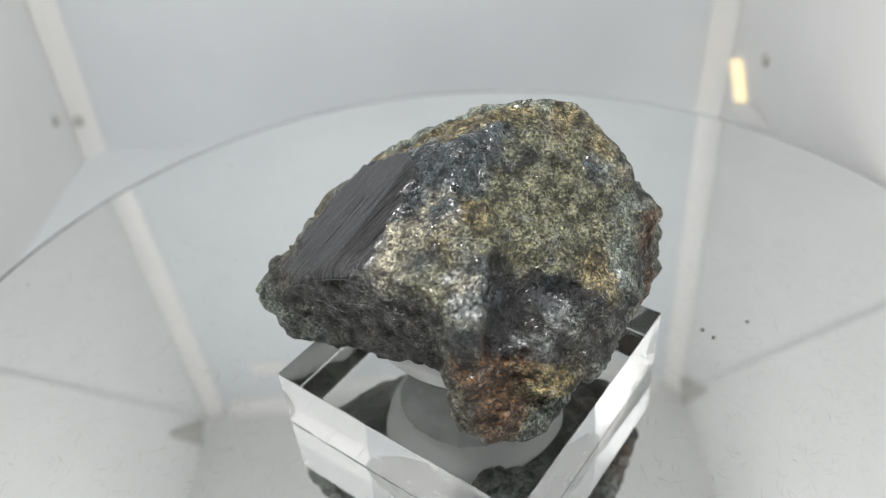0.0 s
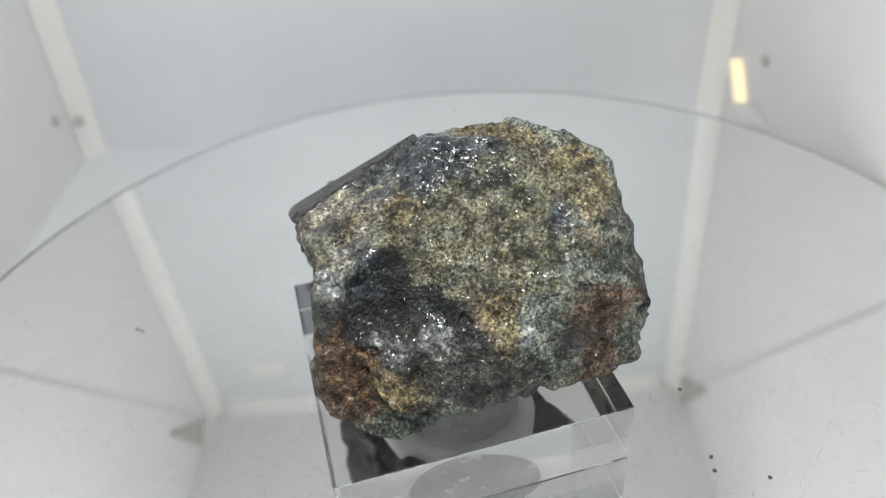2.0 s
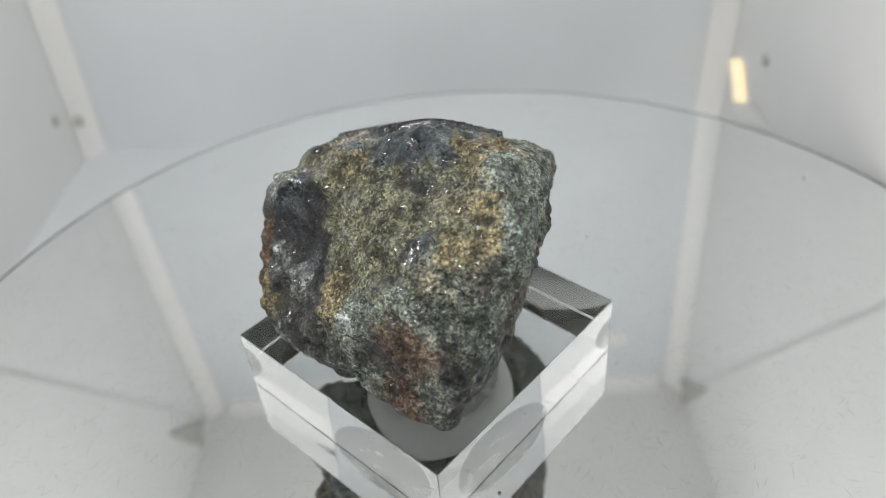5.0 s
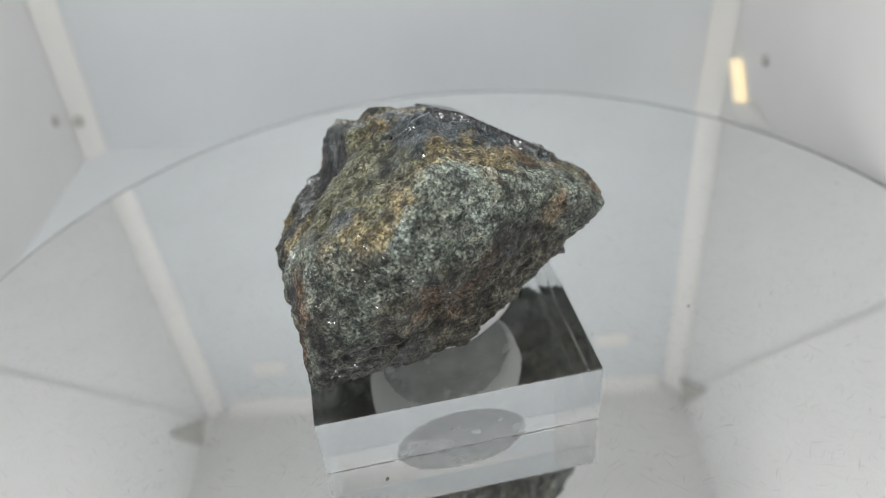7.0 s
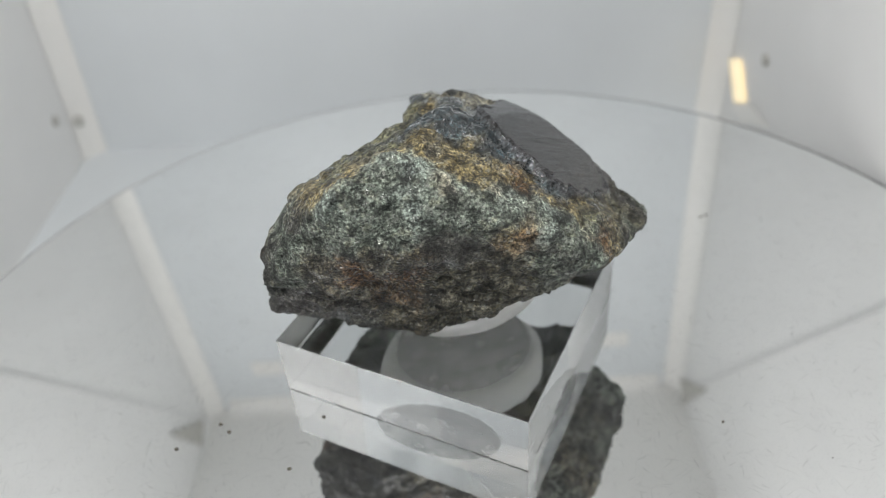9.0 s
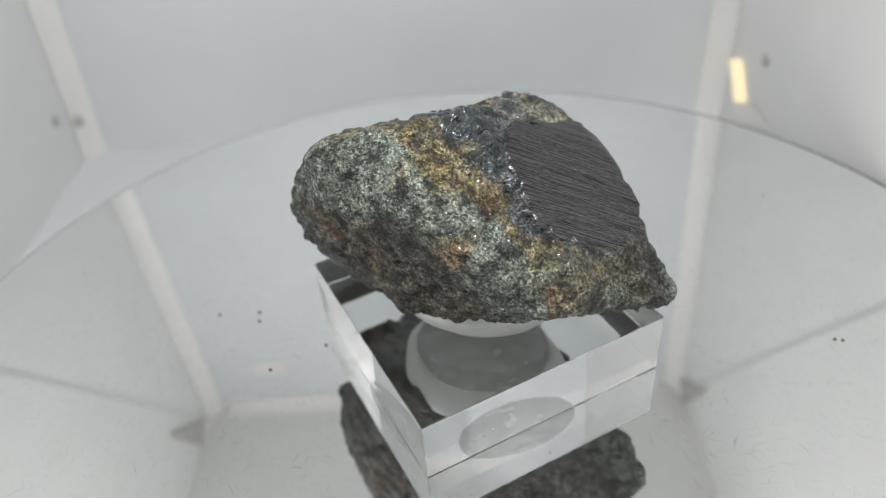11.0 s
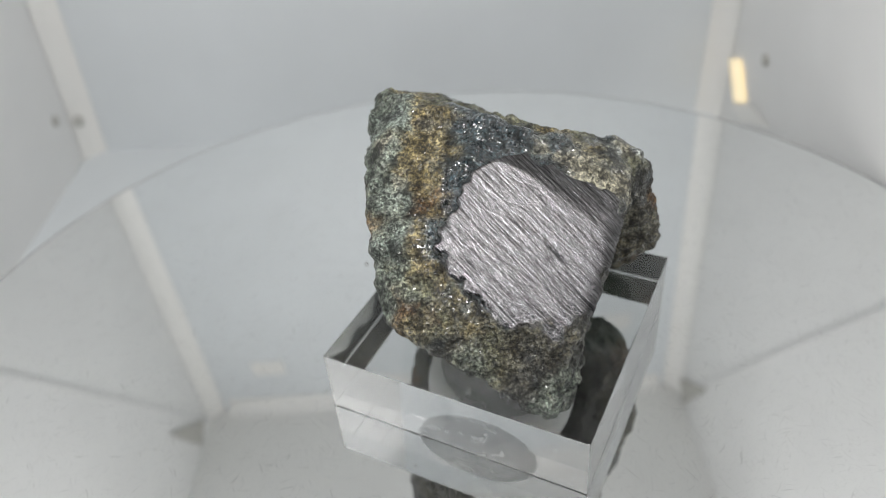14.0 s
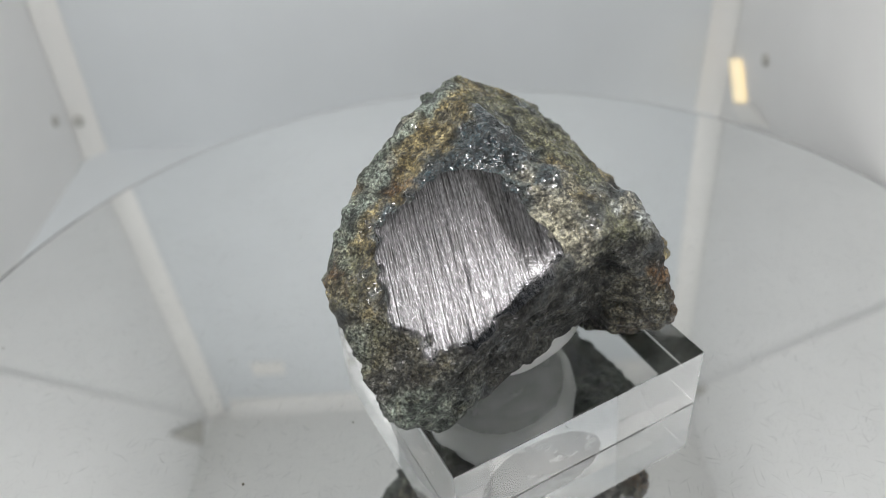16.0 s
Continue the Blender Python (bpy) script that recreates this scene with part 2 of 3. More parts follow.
def sheet(outlines, normal, thick):
    """Thick sheet out of flat panels, each a list of corners in millimetres; the panels share their fold edges."""
    bm = bmesh.new()
    for outline in outlines:
        bm.faces.new([bm.verts.new(Vector(c) * U) for c in outline])
    bmesh.ops.remove_doubles(bm, verts=bm.verts[:], dist=1e-6)
    ret = bmesh.ops.extrude_face_region(bm, geom=bm.faces[:])
    for g in ret["geom"]:
        if isinstance(g, bmesh.types.BMVert):
            g.co += Vector(normal) * thick * U
    bmesh.ops.recalc_face_normals(bm, faces=bm.faces[:])
    return bm


def lathe(profile, steps=192):
    """Turned body: profile of (radius, height) in millimetres."""
    bm = bmesh.new()
    rings = []
    for rad, z in profile:
        if rad == 0:
            rings.append([bm.verts.new((0, 0, z * U))])
        else:
            rings.append([bm.verts.new((rad * U * math.cos(2 * math.pi * k / steps), rad * U * math.sin(2 * math.pi * k / steps), z * U)) for k in range(steps)])
    for a, b in zip(rings[:-1], rings[1:]):
        for k in range(steps):
            j = (k + 1) % steps
            face = [a[k % len(a)], a[j % len(a)], b[j % len(b)], b[k % len(b)]]
            face = list(dict.fromkeys(face))
            bm.faces.new(face)
    bmesh.ops.recalc_face_normals(bm, faces=bm.faces[:])
    return bm


# ---- the folding light box ----
FLOOR, CEIL, BACK, FRONT = -36.5, 174.0, 144.0, -88.0
LB, LT, RB, RT = -126.0, -118.0, 88.0, 92.0  # side walls at floor and ceiling


def build_box():
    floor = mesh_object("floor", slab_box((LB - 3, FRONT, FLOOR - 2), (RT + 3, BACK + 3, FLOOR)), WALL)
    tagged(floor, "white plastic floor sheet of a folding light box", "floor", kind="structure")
    ceiling = mesh_object("ceiling", slab_box((LB - 3, FRONT, CEIL), (RT + 3, BACK + 3, CEIL + 2)), CEILING_LIT)
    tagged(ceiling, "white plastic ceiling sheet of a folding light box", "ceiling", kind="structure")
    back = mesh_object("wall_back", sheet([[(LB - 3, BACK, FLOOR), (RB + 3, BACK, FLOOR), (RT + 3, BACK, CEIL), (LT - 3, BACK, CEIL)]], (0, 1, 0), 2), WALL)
    tagged(back, "plain pale grey-white plastic back wall", "wall", kind="structure")
    # flat side walls; grey strip from upper back corner paints the diagonal crease's shade
    for name, xb, xt, side, y0 in (("wall_left", LB, LT, -1, 34.0), ("wall_right", RB, RT, 1, -2.0)):
        up = (y0 - FLOOR) / (CEIL - FLOOR)
        low = (xb + (xt - xb) * up, (12.0 if side > 0 else 42.0), y0)
        top = (xt, BACK - 5, CEIL)
        ob = mesh_object(name, sheet([[(xb, BACK, FLOOR), (xb, FRONT, FLOOR), (xt, FRONT, CEIL), (xt, BACK, CEIL)]], (side, 0, 0), 2), WALL_SIDE_LIT)
        tagged(ob, "flat white plastic side wall under a painted diagonal crease", "wall", kind="structure")
        crease = (Vector(top) - Vector(low)).normalized()
        across = Vector((0, crease.z, -crease.y))
        a, b = Vector(low) + Vector((-side * 0.5, 0, 0)), Vector(top) + Vector((-side * 0.5, 0, 0))
        line = mesh_object("trim", sheet([[a - across * 0.7, a + across * 0.7, b + across * 0.5, b - across * 0.5]], (side, 0, 0), 0.3), CREASE_SHADE)
        tagged(line, "faint grey strip painting the shade of a fold on the side wall", "crease", kind="structure")
    # rounded folds in the vertical corners and under the ceiling
    for xb, xt, side, w in ((LB, LT, 1, 6.0), (RB, RT, -1, 6.5)):
        def bend(k, x):
            s, sag = k / 8, 0.12 * w * math.sin(math.pi * k / 8)
            return (x + side * (w * s + 0.3 - sag), BACK - 0.3 - w * (1 - s) + sag)
        panels = [[(*bend(k, xb), FLOOR), (*bend(k + 1, xb), FLOOR), (*bend(k + 1, xt), CEIL), (*bend(k, xt), CEIL)] for k in range(8)]
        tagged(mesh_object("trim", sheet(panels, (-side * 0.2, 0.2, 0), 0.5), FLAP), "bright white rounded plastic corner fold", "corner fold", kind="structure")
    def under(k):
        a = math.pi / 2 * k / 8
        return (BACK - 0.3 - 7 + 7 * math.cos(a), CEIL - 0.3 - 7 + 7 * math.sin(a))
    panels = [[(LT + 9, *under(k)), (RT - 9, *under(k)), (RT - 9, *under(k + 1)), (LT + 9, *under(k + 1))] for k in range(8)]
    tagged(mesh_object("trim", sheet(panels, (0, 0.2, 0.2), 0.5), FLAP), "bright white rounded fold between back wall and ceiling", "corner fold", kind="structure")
    # added white tabs imitate two bright light spots on the back wall
    for x, z, w in ((-87.0, 148.0, 14.0), (60.5, 143.5, 14.0)):
        tab = mesh_object("light_spot_tab", slab_box((x - w / 2, BACK - 0.8, z - 4), (x + w / 2, BACK - 0.02, z + 4), 0.3), FLAP)
        tagged(tab, "small white tab standing in for a light spot on the back wall", "tab")
    # grey triangular plates paint the dark of gaps in the side walls' upper corners
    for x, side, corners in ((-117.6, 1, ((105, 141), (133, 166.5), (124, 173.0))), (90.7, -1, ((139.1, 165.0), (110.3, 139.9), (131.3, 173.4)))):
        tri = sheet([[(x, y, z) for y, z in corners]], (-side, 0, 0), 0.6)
        tagged(mesh_object("corner_gap_plate", tri, GAP), "small grey triangular plate standing in for a dark gap in the side wall", "gusset")
    # added white quad stands in for the bright light patch under the slot
    flap = sheet([[(RB - 0.5, 128.5, -26.8), (RB - 0.5, 114.5, -19.0), (RB - 0.5, 99.5, -18.5), (RB - 0.5, 119.4, -27.3)]], (-1, 0, 0), 0.4)
    tagged(mesh_object("light_patch_quad", flap, FLAP), "small white quad standing in for a light patch on the side wall", "flap")
    # press studs
    stud = mesh_object("press_stud", lathe([(0, 0.8), (1.1, 0.8), (1.6, 0.5), (1.8, 0.0), (0, 0.0)], 20), STUD, smooth=True)
    tagged(stud, "dull metal press stud on the light box wall", "press stud", group="press studs of the light box")
    stud.matrix_basis = pose(-122.6 * U, 138.2 * U, -21.5 * U, 90, 0, 45)
    copy_thing(stud, pose(-125.2 * U, 129.5 * U, -16.5 * U, 0, 90, 0))
    copy_thing(stud, pose(88.3 * U, 112.5 * U, -4.4 * U, 0, -90, 0))
    # no slot is cut beside the corner: a glowing quad imitates its warm light
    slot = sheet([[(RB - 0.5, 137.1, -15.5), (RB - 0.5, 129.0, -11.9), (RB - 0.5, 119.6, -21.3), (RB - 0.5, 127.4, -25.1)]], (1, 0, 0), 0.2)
    tagged(mesh_object("slot_glow", slot, GLOW), "glowing patch on the wall in place of light through a slot", "light slot", kind="structure")


build_box()


def build_led():
    strip = new("led_strip")
    strip.matrix_world = pose(-18 * U, -72 * U, 172 * U)
    mesh_object("housing", slab_box((-90, -10, -0.5), (90, 10, 2.0), 0.5), HOUSING, strip)
    tagged(strip, "white led strip under the light box ceiling", "led strip")


build_led()


# ---- turntable ----
ANGLE = lambda t: -(18.464 * t + 8.187 * (t / 10) * (1 - t / 16))


def build_turntable():
    base = mesh_object("turntable_base", lathe([(0, FLOOR), (46, FLOOR), (48, FLOOR + 2), (48, -9), (46, -7.2), (0, -7.2)], 96), BASE, smooth=False)
    tagged(base, "round white plastic turntable base on the floor", "turntable base")
    disc = new("mirror_disc")
    tagged(disc, "round mirror acrylic turntable disc with scratches and dust", "turntable disc")
    mesh_object("mirror_plate", lathe([(0, 0), (97.2, 0), (97.2, -2.0), (0, -2.0)]), MIRROR, disc)
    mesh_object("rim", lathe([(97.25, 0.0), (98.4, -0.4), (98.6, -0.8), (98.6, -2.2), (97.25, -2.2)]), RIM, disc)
    mesh_object("spindle", lathe([(0, -2.05), (30, -2.05), (30, -7.15), (0, -7.15)], 64), BASE, disc)
    bm = bmesh.new()
    rng = random.Random(5)
    seen = [(-55.3, -26.8), (39.7, 4.4), (47.7, 5.6), (30.7, 13.7), (39.7, 4.2), (-54.1, -26.6), (30.8, 13.7), (24.9, 5.2), (41.0, 2.4)]
    for k in range(20):
        rad, ang = 97 * math.sqrt(rng.uniform(0.05, 1)), rng.uniform(0, 6.283)
        size = rng.choice((0.10, 0.13, 0.18)) * U
        if k < len(seen):
            rad, ang, size = math.hypot(*seen[k]), math.atan2(seen[k][1], seen[k][0]), 0.24 * U
        geom = bmesh.ops.create_icosphere(bm, subdivisions=1, radius=size)
        for vert in geom["verts"]:
            vert.co = Vector((vert.co.x * 1.4, vert.co.y, vert.co.z * 0.6)) * rng.uniform(0.8, 1.2) + Vector((rad * U * math.cos(ang), rad * U * math.sin(ang), size * 0.4))
    dust = mesh_object("dust", bm, SPECK, disc)
    tagged(dust, "scattered dark dust specks", kind="stuff")
    return disc


disc = build_turntable()

# ---- acrylic stand, turned with the disc ----
TOP = 11.05


def build_stand():
    bm = slab_box((-20.9, -20.9, 0.10), (20.9, 20.9, TOP), 0.1, 2)
    bm.transform(pose(0.7 * U, -6.3 * U, 0, 0, 0, -37.4))
    ob = mesh_object("display_block", bm, ACRYLIC)
    return tagged(ob, "clear square acrylic display block on the mirror disc", "display stand")


stand = build_stand()


# ---- the specimen ----
CENTRE = np.array([0.0, -4.5, 28.35])
# faces fitted to the stone's outlines from the camera: azimuth, elevation, distance from the centre
MAIN_FACES = [(141, 61, 14.8), (294, 57, 24.4), (90, 6, 18.7), (4, 35, 23.9), (206, 64, 14.6), (86, 40, 19.5), (312, 59, 14.5), (181, 50, 15.6), (49, 11, 23.9), (309, 37, 16.9), (156, 42, 18.0), (357, -21, 29.7), (223, 4, 21.5), (79, -15, 14.9), (331, 6, 22.9), (126, 8, 23.9), (60, -27, 19.5), (242, -11, 17.1), (118, -49, 16.0), (323, -54, 38.9), (197, -69, 38.3), (103, -103, 12.0)]
SPUR_FACES = [(211, 74, 12.2), (48, 47, 14.6), (285, 22, 31.3), (175, -14, 2.5), (337, 49, 13.8), (231, 8, 19.2), (85, 1, -10.8), (308, 17, 18.9), (232, -56, 19.2), (23, -62, 12.2)]
SOFTNESS = 0.72
CLEFT = [(-15, -16, 24.5), (-10, -18, 23.5), (-4, -24, 31), (-20, -13, 24.5)]
SLAB_N = np.array([-0.618, 0.059, 0.784])
SLAB_D = 37.0
SLAB_C = np.array([-15.56, -2.69, 35.14])
SLAB_A = np.array([-0.686, -0.528, -0.501])  # along the striations
SLAB_B = np.array([0.385, -0.847, 0.367])
# its outline, along and across the striations
SLAB_EDGE = [(-9.5, 0), (-6, -5), (0, -7), (9, -4.5), (12.8, -0.5), (10, 9.5), (5.5, 15.5), (1, 14), (-5, 11.5), (-9.5, 7.5), (-10.3, 4)]
SLAB_TURN = tuple(Matrix([[float(SLAB_A[i]), float(SLAB_B[i]), float(SLAB_N[i])] for i in range(3)]).to_euler())


def solid(x, y, z):
    """Above zero inside the stone: two faceted lumps grown together."""
    out = None
    for faces in (MAIN_FACES, SPUR_FACES):
        total, low = 0.0, None
        for az, el, far in faces:
            a, e = radians(az), radians(el)
            g = far - (x * math.cos(e) * math.cos(a) + y * math.cos(e) * math.sin(a) + z * math.sin(e))
            total = total + np.exp(-np.clip(g, -25, 60) / SOFTNESS)
        f = -SOFTNESS * np.log(total)
        out = f if out is None else np.maximum(out, f)
    return out


def surface_net(step, half):
    """Quads over the zero level of solid() on a regular lattice round the centre."""
    axes = [np.arange(-h, h + step, step, dtype=np.float32) for h in half]
    gx, gy, gz = np.meshgrid(*axes, indexing="ij", sparse=True)
    val = solid(gx, gy, gz).astype(np.float32)
    n = [len(a) - 1 for a in axes]
    inside = val > 0
    count = np.zeros(n, np.uint8)
    corners = [(i, j, k) for i in (0, 1) for j in (0, 1) for k in (0, 1)]
    for i, j, k in corners:
        count += inside[i:i + n[0], j:j + n[1], k:k + n[2]]
    cells = np.argwhere((count > 0) & (count < 8))
    ident = -np.ones(n, np.int64)
    ident[tuple(cells.T)] = np.arange(len(cells))
    acc, num = np.zeros((len(cells), 3)), np.zeros(len(cells))
    for c in corners:
        for ax in range(3):
            if c[ax]:
                continue
            d = list(c)
            d[ax] = 1
            a = val[tuple((cells + c).T)]
            b = val[tuple((cells + d).T)]
            cut = (a > 0) != (b > 0)
            s = np.where(cut, a / np.where(cut, a - b, 1), 0)
            p = np.array(c, float)[None] + s[:, None] * (np.array(d) - np.array(c))[None]
            acc += p * cut[:, None]
            num += cut
    verts = (cells + acc / num[:, None]) * step - np.array(half)
    quads = []
    for ax in range(3):
        u, w = (ax + 1) % 3, (ax + 2) % 3
        lo, hi = [slice(None)] * 3, [slice(None)] * 3
        lo[ax], hi[ax] = slice(0, -1), slice(1, None)
        flip = inside[tuple(lo)] != inside[tuple(hi)]
        e = np.argwhere(flip)
        ok = (e[:, u] > 0) & (e[:, w] > 0) & (e[:, u] < n[u]) & (e[:, w] < n[w])
        e = e[ok]
        first = inside[tuple(e.T)]
        ids = []
        for du, dw in ((1, 1), (0, 1), (0, 0), (1, 0)):
            q = e.copy()
            q[:, u] -= du
            q[:, w] -= dw
            ids.append(ident[tuple(q.T)])
        q = np.stack(ids, 1)
        quads.append(np.where(first[:, None], q, q[:, ::-1]))
    return verts, np.concatenate(quads)


# mineral zones: base colour, gloss and the seats of each kind, in millimetres
ZONES = {}
ZONES["olive"] = ((0.140, 0.140, 0.082), 0.16, [(11, 0, 43), (8.5, -5.5, 41), (14.5, 0.5, 41.5), (17.5, 2, 41), (12, -8, 38), (16.5, -7.5, 37), (9, -12.5, 37.5), (20, -5.5, 36), (7, -9.5, 40), (14.5, -11.5, 35), (11, -14.5, 34), (5, -13, 39), (2, -18, 39.5), (4.5, -9.5, 40.5), (14.5, -7.5, 38), (9.5, -10.5, 38), (6.5, -14.5, 37), (8, -16.5, 34.5), (17.5, -8.5, 34.5), (10, 2, 43), (14.5, -4.5, 40), (5, -16, 37), (14, -2.5, 41), (-16.5, 8, 32), (-20, 6.5, 30.5), (-20.5, 8, 29), (-24, 1.5, 27.5), (10.5, -8, 39), (7.5, -4.5, 42), (-3.5, -23.5, 36.5), (-4.5, -21, 39)])
ZONES["host"] = ((0.134, 0.158, 0.129), 0.08, [(22.5, -5.5, 33.5), (22, 0.5, 38.5), (13, -23, 19.5), (8, -27, 17), (23, -11, 24), (21, -15, 25.5), (5.5, 10, 41), (14, 8.5, 42), (21.5, -11.5, 29.5), (28, -2.5, 25.5), (25, 3, 34), (10, 7, 44), (11, 10, 39.5), (20.5, 7.5, 37.5), (2, 12.5, 39), (26, 3, 29.5), (24.5, -1, 33.5), (23.5, 5.5, 34.5), (17.5, 9.5, 38.5), (-16.5, 9, 32), (-15, 12.5, 30), (2.5, 10.5, 40.5), (-1.5, 11.5, 39), (-11.5, 12, 33.5), (-9, 13.5, 31), (7.5, 8.5, 42.5), (-8, 12, 35.5), (-19, 9, 30.5), (-24, 3.5, 27), (-5, 11.5, 38), (-27.5, -7.5, 23.5), (-29, -5, 23)])
ZONES["teal"] = ((0.22, 0.262, 0.228), 0.15, [(19.5, -13, 29), (21.5, -11, 29.5), (20.5, -2.5, 37.5), (18.5, 7.5, 41), (24.5, -4.5, 33.5), (22, -5.5, 34.5), (-3, 10.5, 39), (8, 9, 42.5), (10, 5, 45), (7.5, 10.5, 40.5), (-5.5, 11, 37.5), (7.5, 6.5, 44), (-9, 10.5, 36), (-8.5, 13, 35), (1, 8.5, 41.5), (-10, 11.5, 35.5), (-5, 9.5, 38.5), (6, 5.5, 44)])
ZONES["ochre"] = ((0.225, 0.180, 0.082), 0.12, [(-1, 2, 42), (1.5, 3.5, 43), (1, -14, 40), (16.5, -15, 30.5), (18, -15.5, 29), (-2, -18.5, 40), (10.5, -27, 23.5), (14, 1.5, 42), (19, 4.5, 41), (21, 2.5, 39.5), (9.5, 3.5, 44.5), (8.5, -27.5, 24), (20.5, 0.5, 39.5), (21.5, -2, 37), (16, 3, 42), (0, 6, 42), (-8, 5, 38), (-11, 7.5, 36.5), (-5.5, 12.5, 36), (19, 1, 40), (4.5, 1.5, 45), (-2, 4, 41), (-4.5, 5.5, 39.5), (-19, 9.5, 30), (-14.5, 7, 34), (-18.5, 3.5, 32), (3, 4, 43), (-16.5, 5, 33), (5, 3.5, 44.5), (-22, 3.5, 29), (0, 7.5, 41)])
ZONES["brown"] = ((0.084, 0.077, 0.054), 0.12, [(21, 8, 31), (12, 7, 22), (5.5, 10, 27), (17, 6.5, 25.5), (-4, 11.5, 28.5), (1, 11, 28.5), (11.5, 10.5, 31.5), (11.5, 7, 24.5), (5, 10, 24), (2, 9, 21.5), (-24, -2, 28.5), (-21.5, 2, 29.5), (-24.5, -0.5, 27), (-20.5, 5, 29.5), (-20, 8, 30), (-5.5, -20.5, 39), (-25.5, -5.5, 27), (-3.5, -26.5, 26.5), (-3, -28, 24.5)])
ZONES["rust"] = ((0.125, 0.066, 0.030), 0.12, [(2.5, -28.5, 25), (4, -27, 26.5), (1, -29, 29), (5, -28.5, 21), (24.5, -7.5, 29), (26.5, -4.5, 29), (25.5, -7, 23), (26.5, -4, 27), (25, -5.5, 32), (16, 8.5, 29.5), (11.5, 7, 24.5), (9.5, 9.5, 29.5), (-6, 13, 35.5), (-19.5, 8, 30), (-17.5, 10, 30.5), (-7, 5.5, 38)])
ZONES["black"] = ((0.008, 0.008, 0.010), 0.2, [(5, -18, 36.5), (4.5, -22, 35.5), (8.5, -18.5, 33.5), (7.5, -20.5, 32), (12, -18.5, 30.5), (15.5, -17.5, 28.5), (4, -24, 33.5), (4, -25, 31), (6, -22, 33), (9, -20.5, 31), (3.5, -20, 38), (6, -24, 31), (9, -22, 30), (6, -20, 35), (9, -19.5, 32.5), (13.5, -18, 29.5)])
ZONES["steel"] = ((0.019, 0.031, 0.037), 1.0, [(-2.5, -8, 42.5), (0, -7, 43.5), (-2.5, -13, 41), (-4.5, -20.5, 39.5), (5, -4.5, 43.5), (5.5, -1.5, 45), (2.5, -9, 41.5), (18.5, -2.5, 39), (-6.5, -7.5, 41), (0, -19, 39), (2, -5, 44), (-2.5, 2.5, 41.5), (19, -4, 37), (8.5, -4.5, 42), (-3, -1.5, 43.5), (-5.5, 1, 40.5), (3, -22, 37.5), (3.5, -23.5, 35), (-9.5, 2.5, 38), (-11, 5.5, 37), (10, -19, 31), (-1.5, -4, 44.5), (-14, 5, 35), (-4, -4.5, 42.5), (0, -1, 43), (-17.5, 4.5, 32.5), (-4, -11, 40.5), (-19.5, 1, 31.5), (-21.5, -1, 31), (-13, 4, 36.5), (-16, 3.5, 34.5), (-17.5, 2, 32)])
ZONES["pale"] = ((0.34, 0.32, 0.24), 0.2, [(-4.5, -13.5, 40.5), (-7.5, -16, 39), (-3, -11, 41), (-8, -18, 38), (-5.5, -16, 39.5), (-5, -18.5, 39.5), (22, -1, 37), (13, 1.5, 42.5), (4, 3, 44), (3, 9.5, 42), (-1.5, -16.5, 40), (-7, -20.5, 38.5), (-0.5, -23, 37.5), (-9, -20, 37.5), (-3, 9.5, 39), (-0.5, -19, 39)])
# pale crust; the last five seats paint white glints below the black scoop
ZONES["crust"] = ((0.42, 0.45, 0.44), 0.3, [(-1, -21.5, 37.5), (-0.5, -25, 37), (0.5, -25.5, 35.5), (18, -15.5, 28.5), (19.5, -14, 28.5), (6, -24.5, 30), (8, -23.5, 28.5), (10, -21.5, 29), (12, -20, 28.5), (14.5, -18.5, 28)])
# dark granular rock; also carries the shade of underside and cleft in its colour
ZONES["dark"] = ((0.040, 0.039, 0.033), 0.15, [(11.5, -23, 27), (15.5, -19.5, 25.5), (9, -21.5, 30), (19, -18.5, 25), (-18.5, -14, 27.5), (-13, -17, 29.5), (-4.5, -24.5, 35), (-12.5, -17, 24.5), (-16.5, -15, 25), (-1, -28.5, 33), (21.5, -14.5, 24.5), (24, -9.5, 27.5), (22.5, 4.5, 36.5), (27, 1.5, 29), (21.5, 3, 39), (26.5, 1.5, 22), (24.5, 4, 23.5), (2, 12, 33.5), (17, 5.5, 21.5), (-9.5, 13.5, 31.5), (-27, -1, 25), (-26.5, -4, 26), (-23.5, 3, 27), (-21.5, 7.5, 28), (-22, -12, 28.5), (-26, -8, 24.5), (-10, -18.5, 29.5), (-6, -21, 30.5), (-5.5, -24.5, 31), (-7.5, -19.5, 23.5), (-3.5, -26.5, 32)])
# kinds that keep to small patches round their seats
NARROW = {"pale": 1.6, "crust": 1.9, "teal": 1.2, "ochre": 1.15}


def smoothstep(a, b, x):
    s = np.clip((x - a) / (b - a), 0, 1)
    return s * s * (3 - 2 * s)


def fractal(points, scale, octaves, seed):
    off = Vector((seed * 17.3, seed * 5.1, -seed * 9.7))
    return np.array([noise.fractal(Vector(p) * scale + off, 0.9, 2.0, octaves) for p in points])


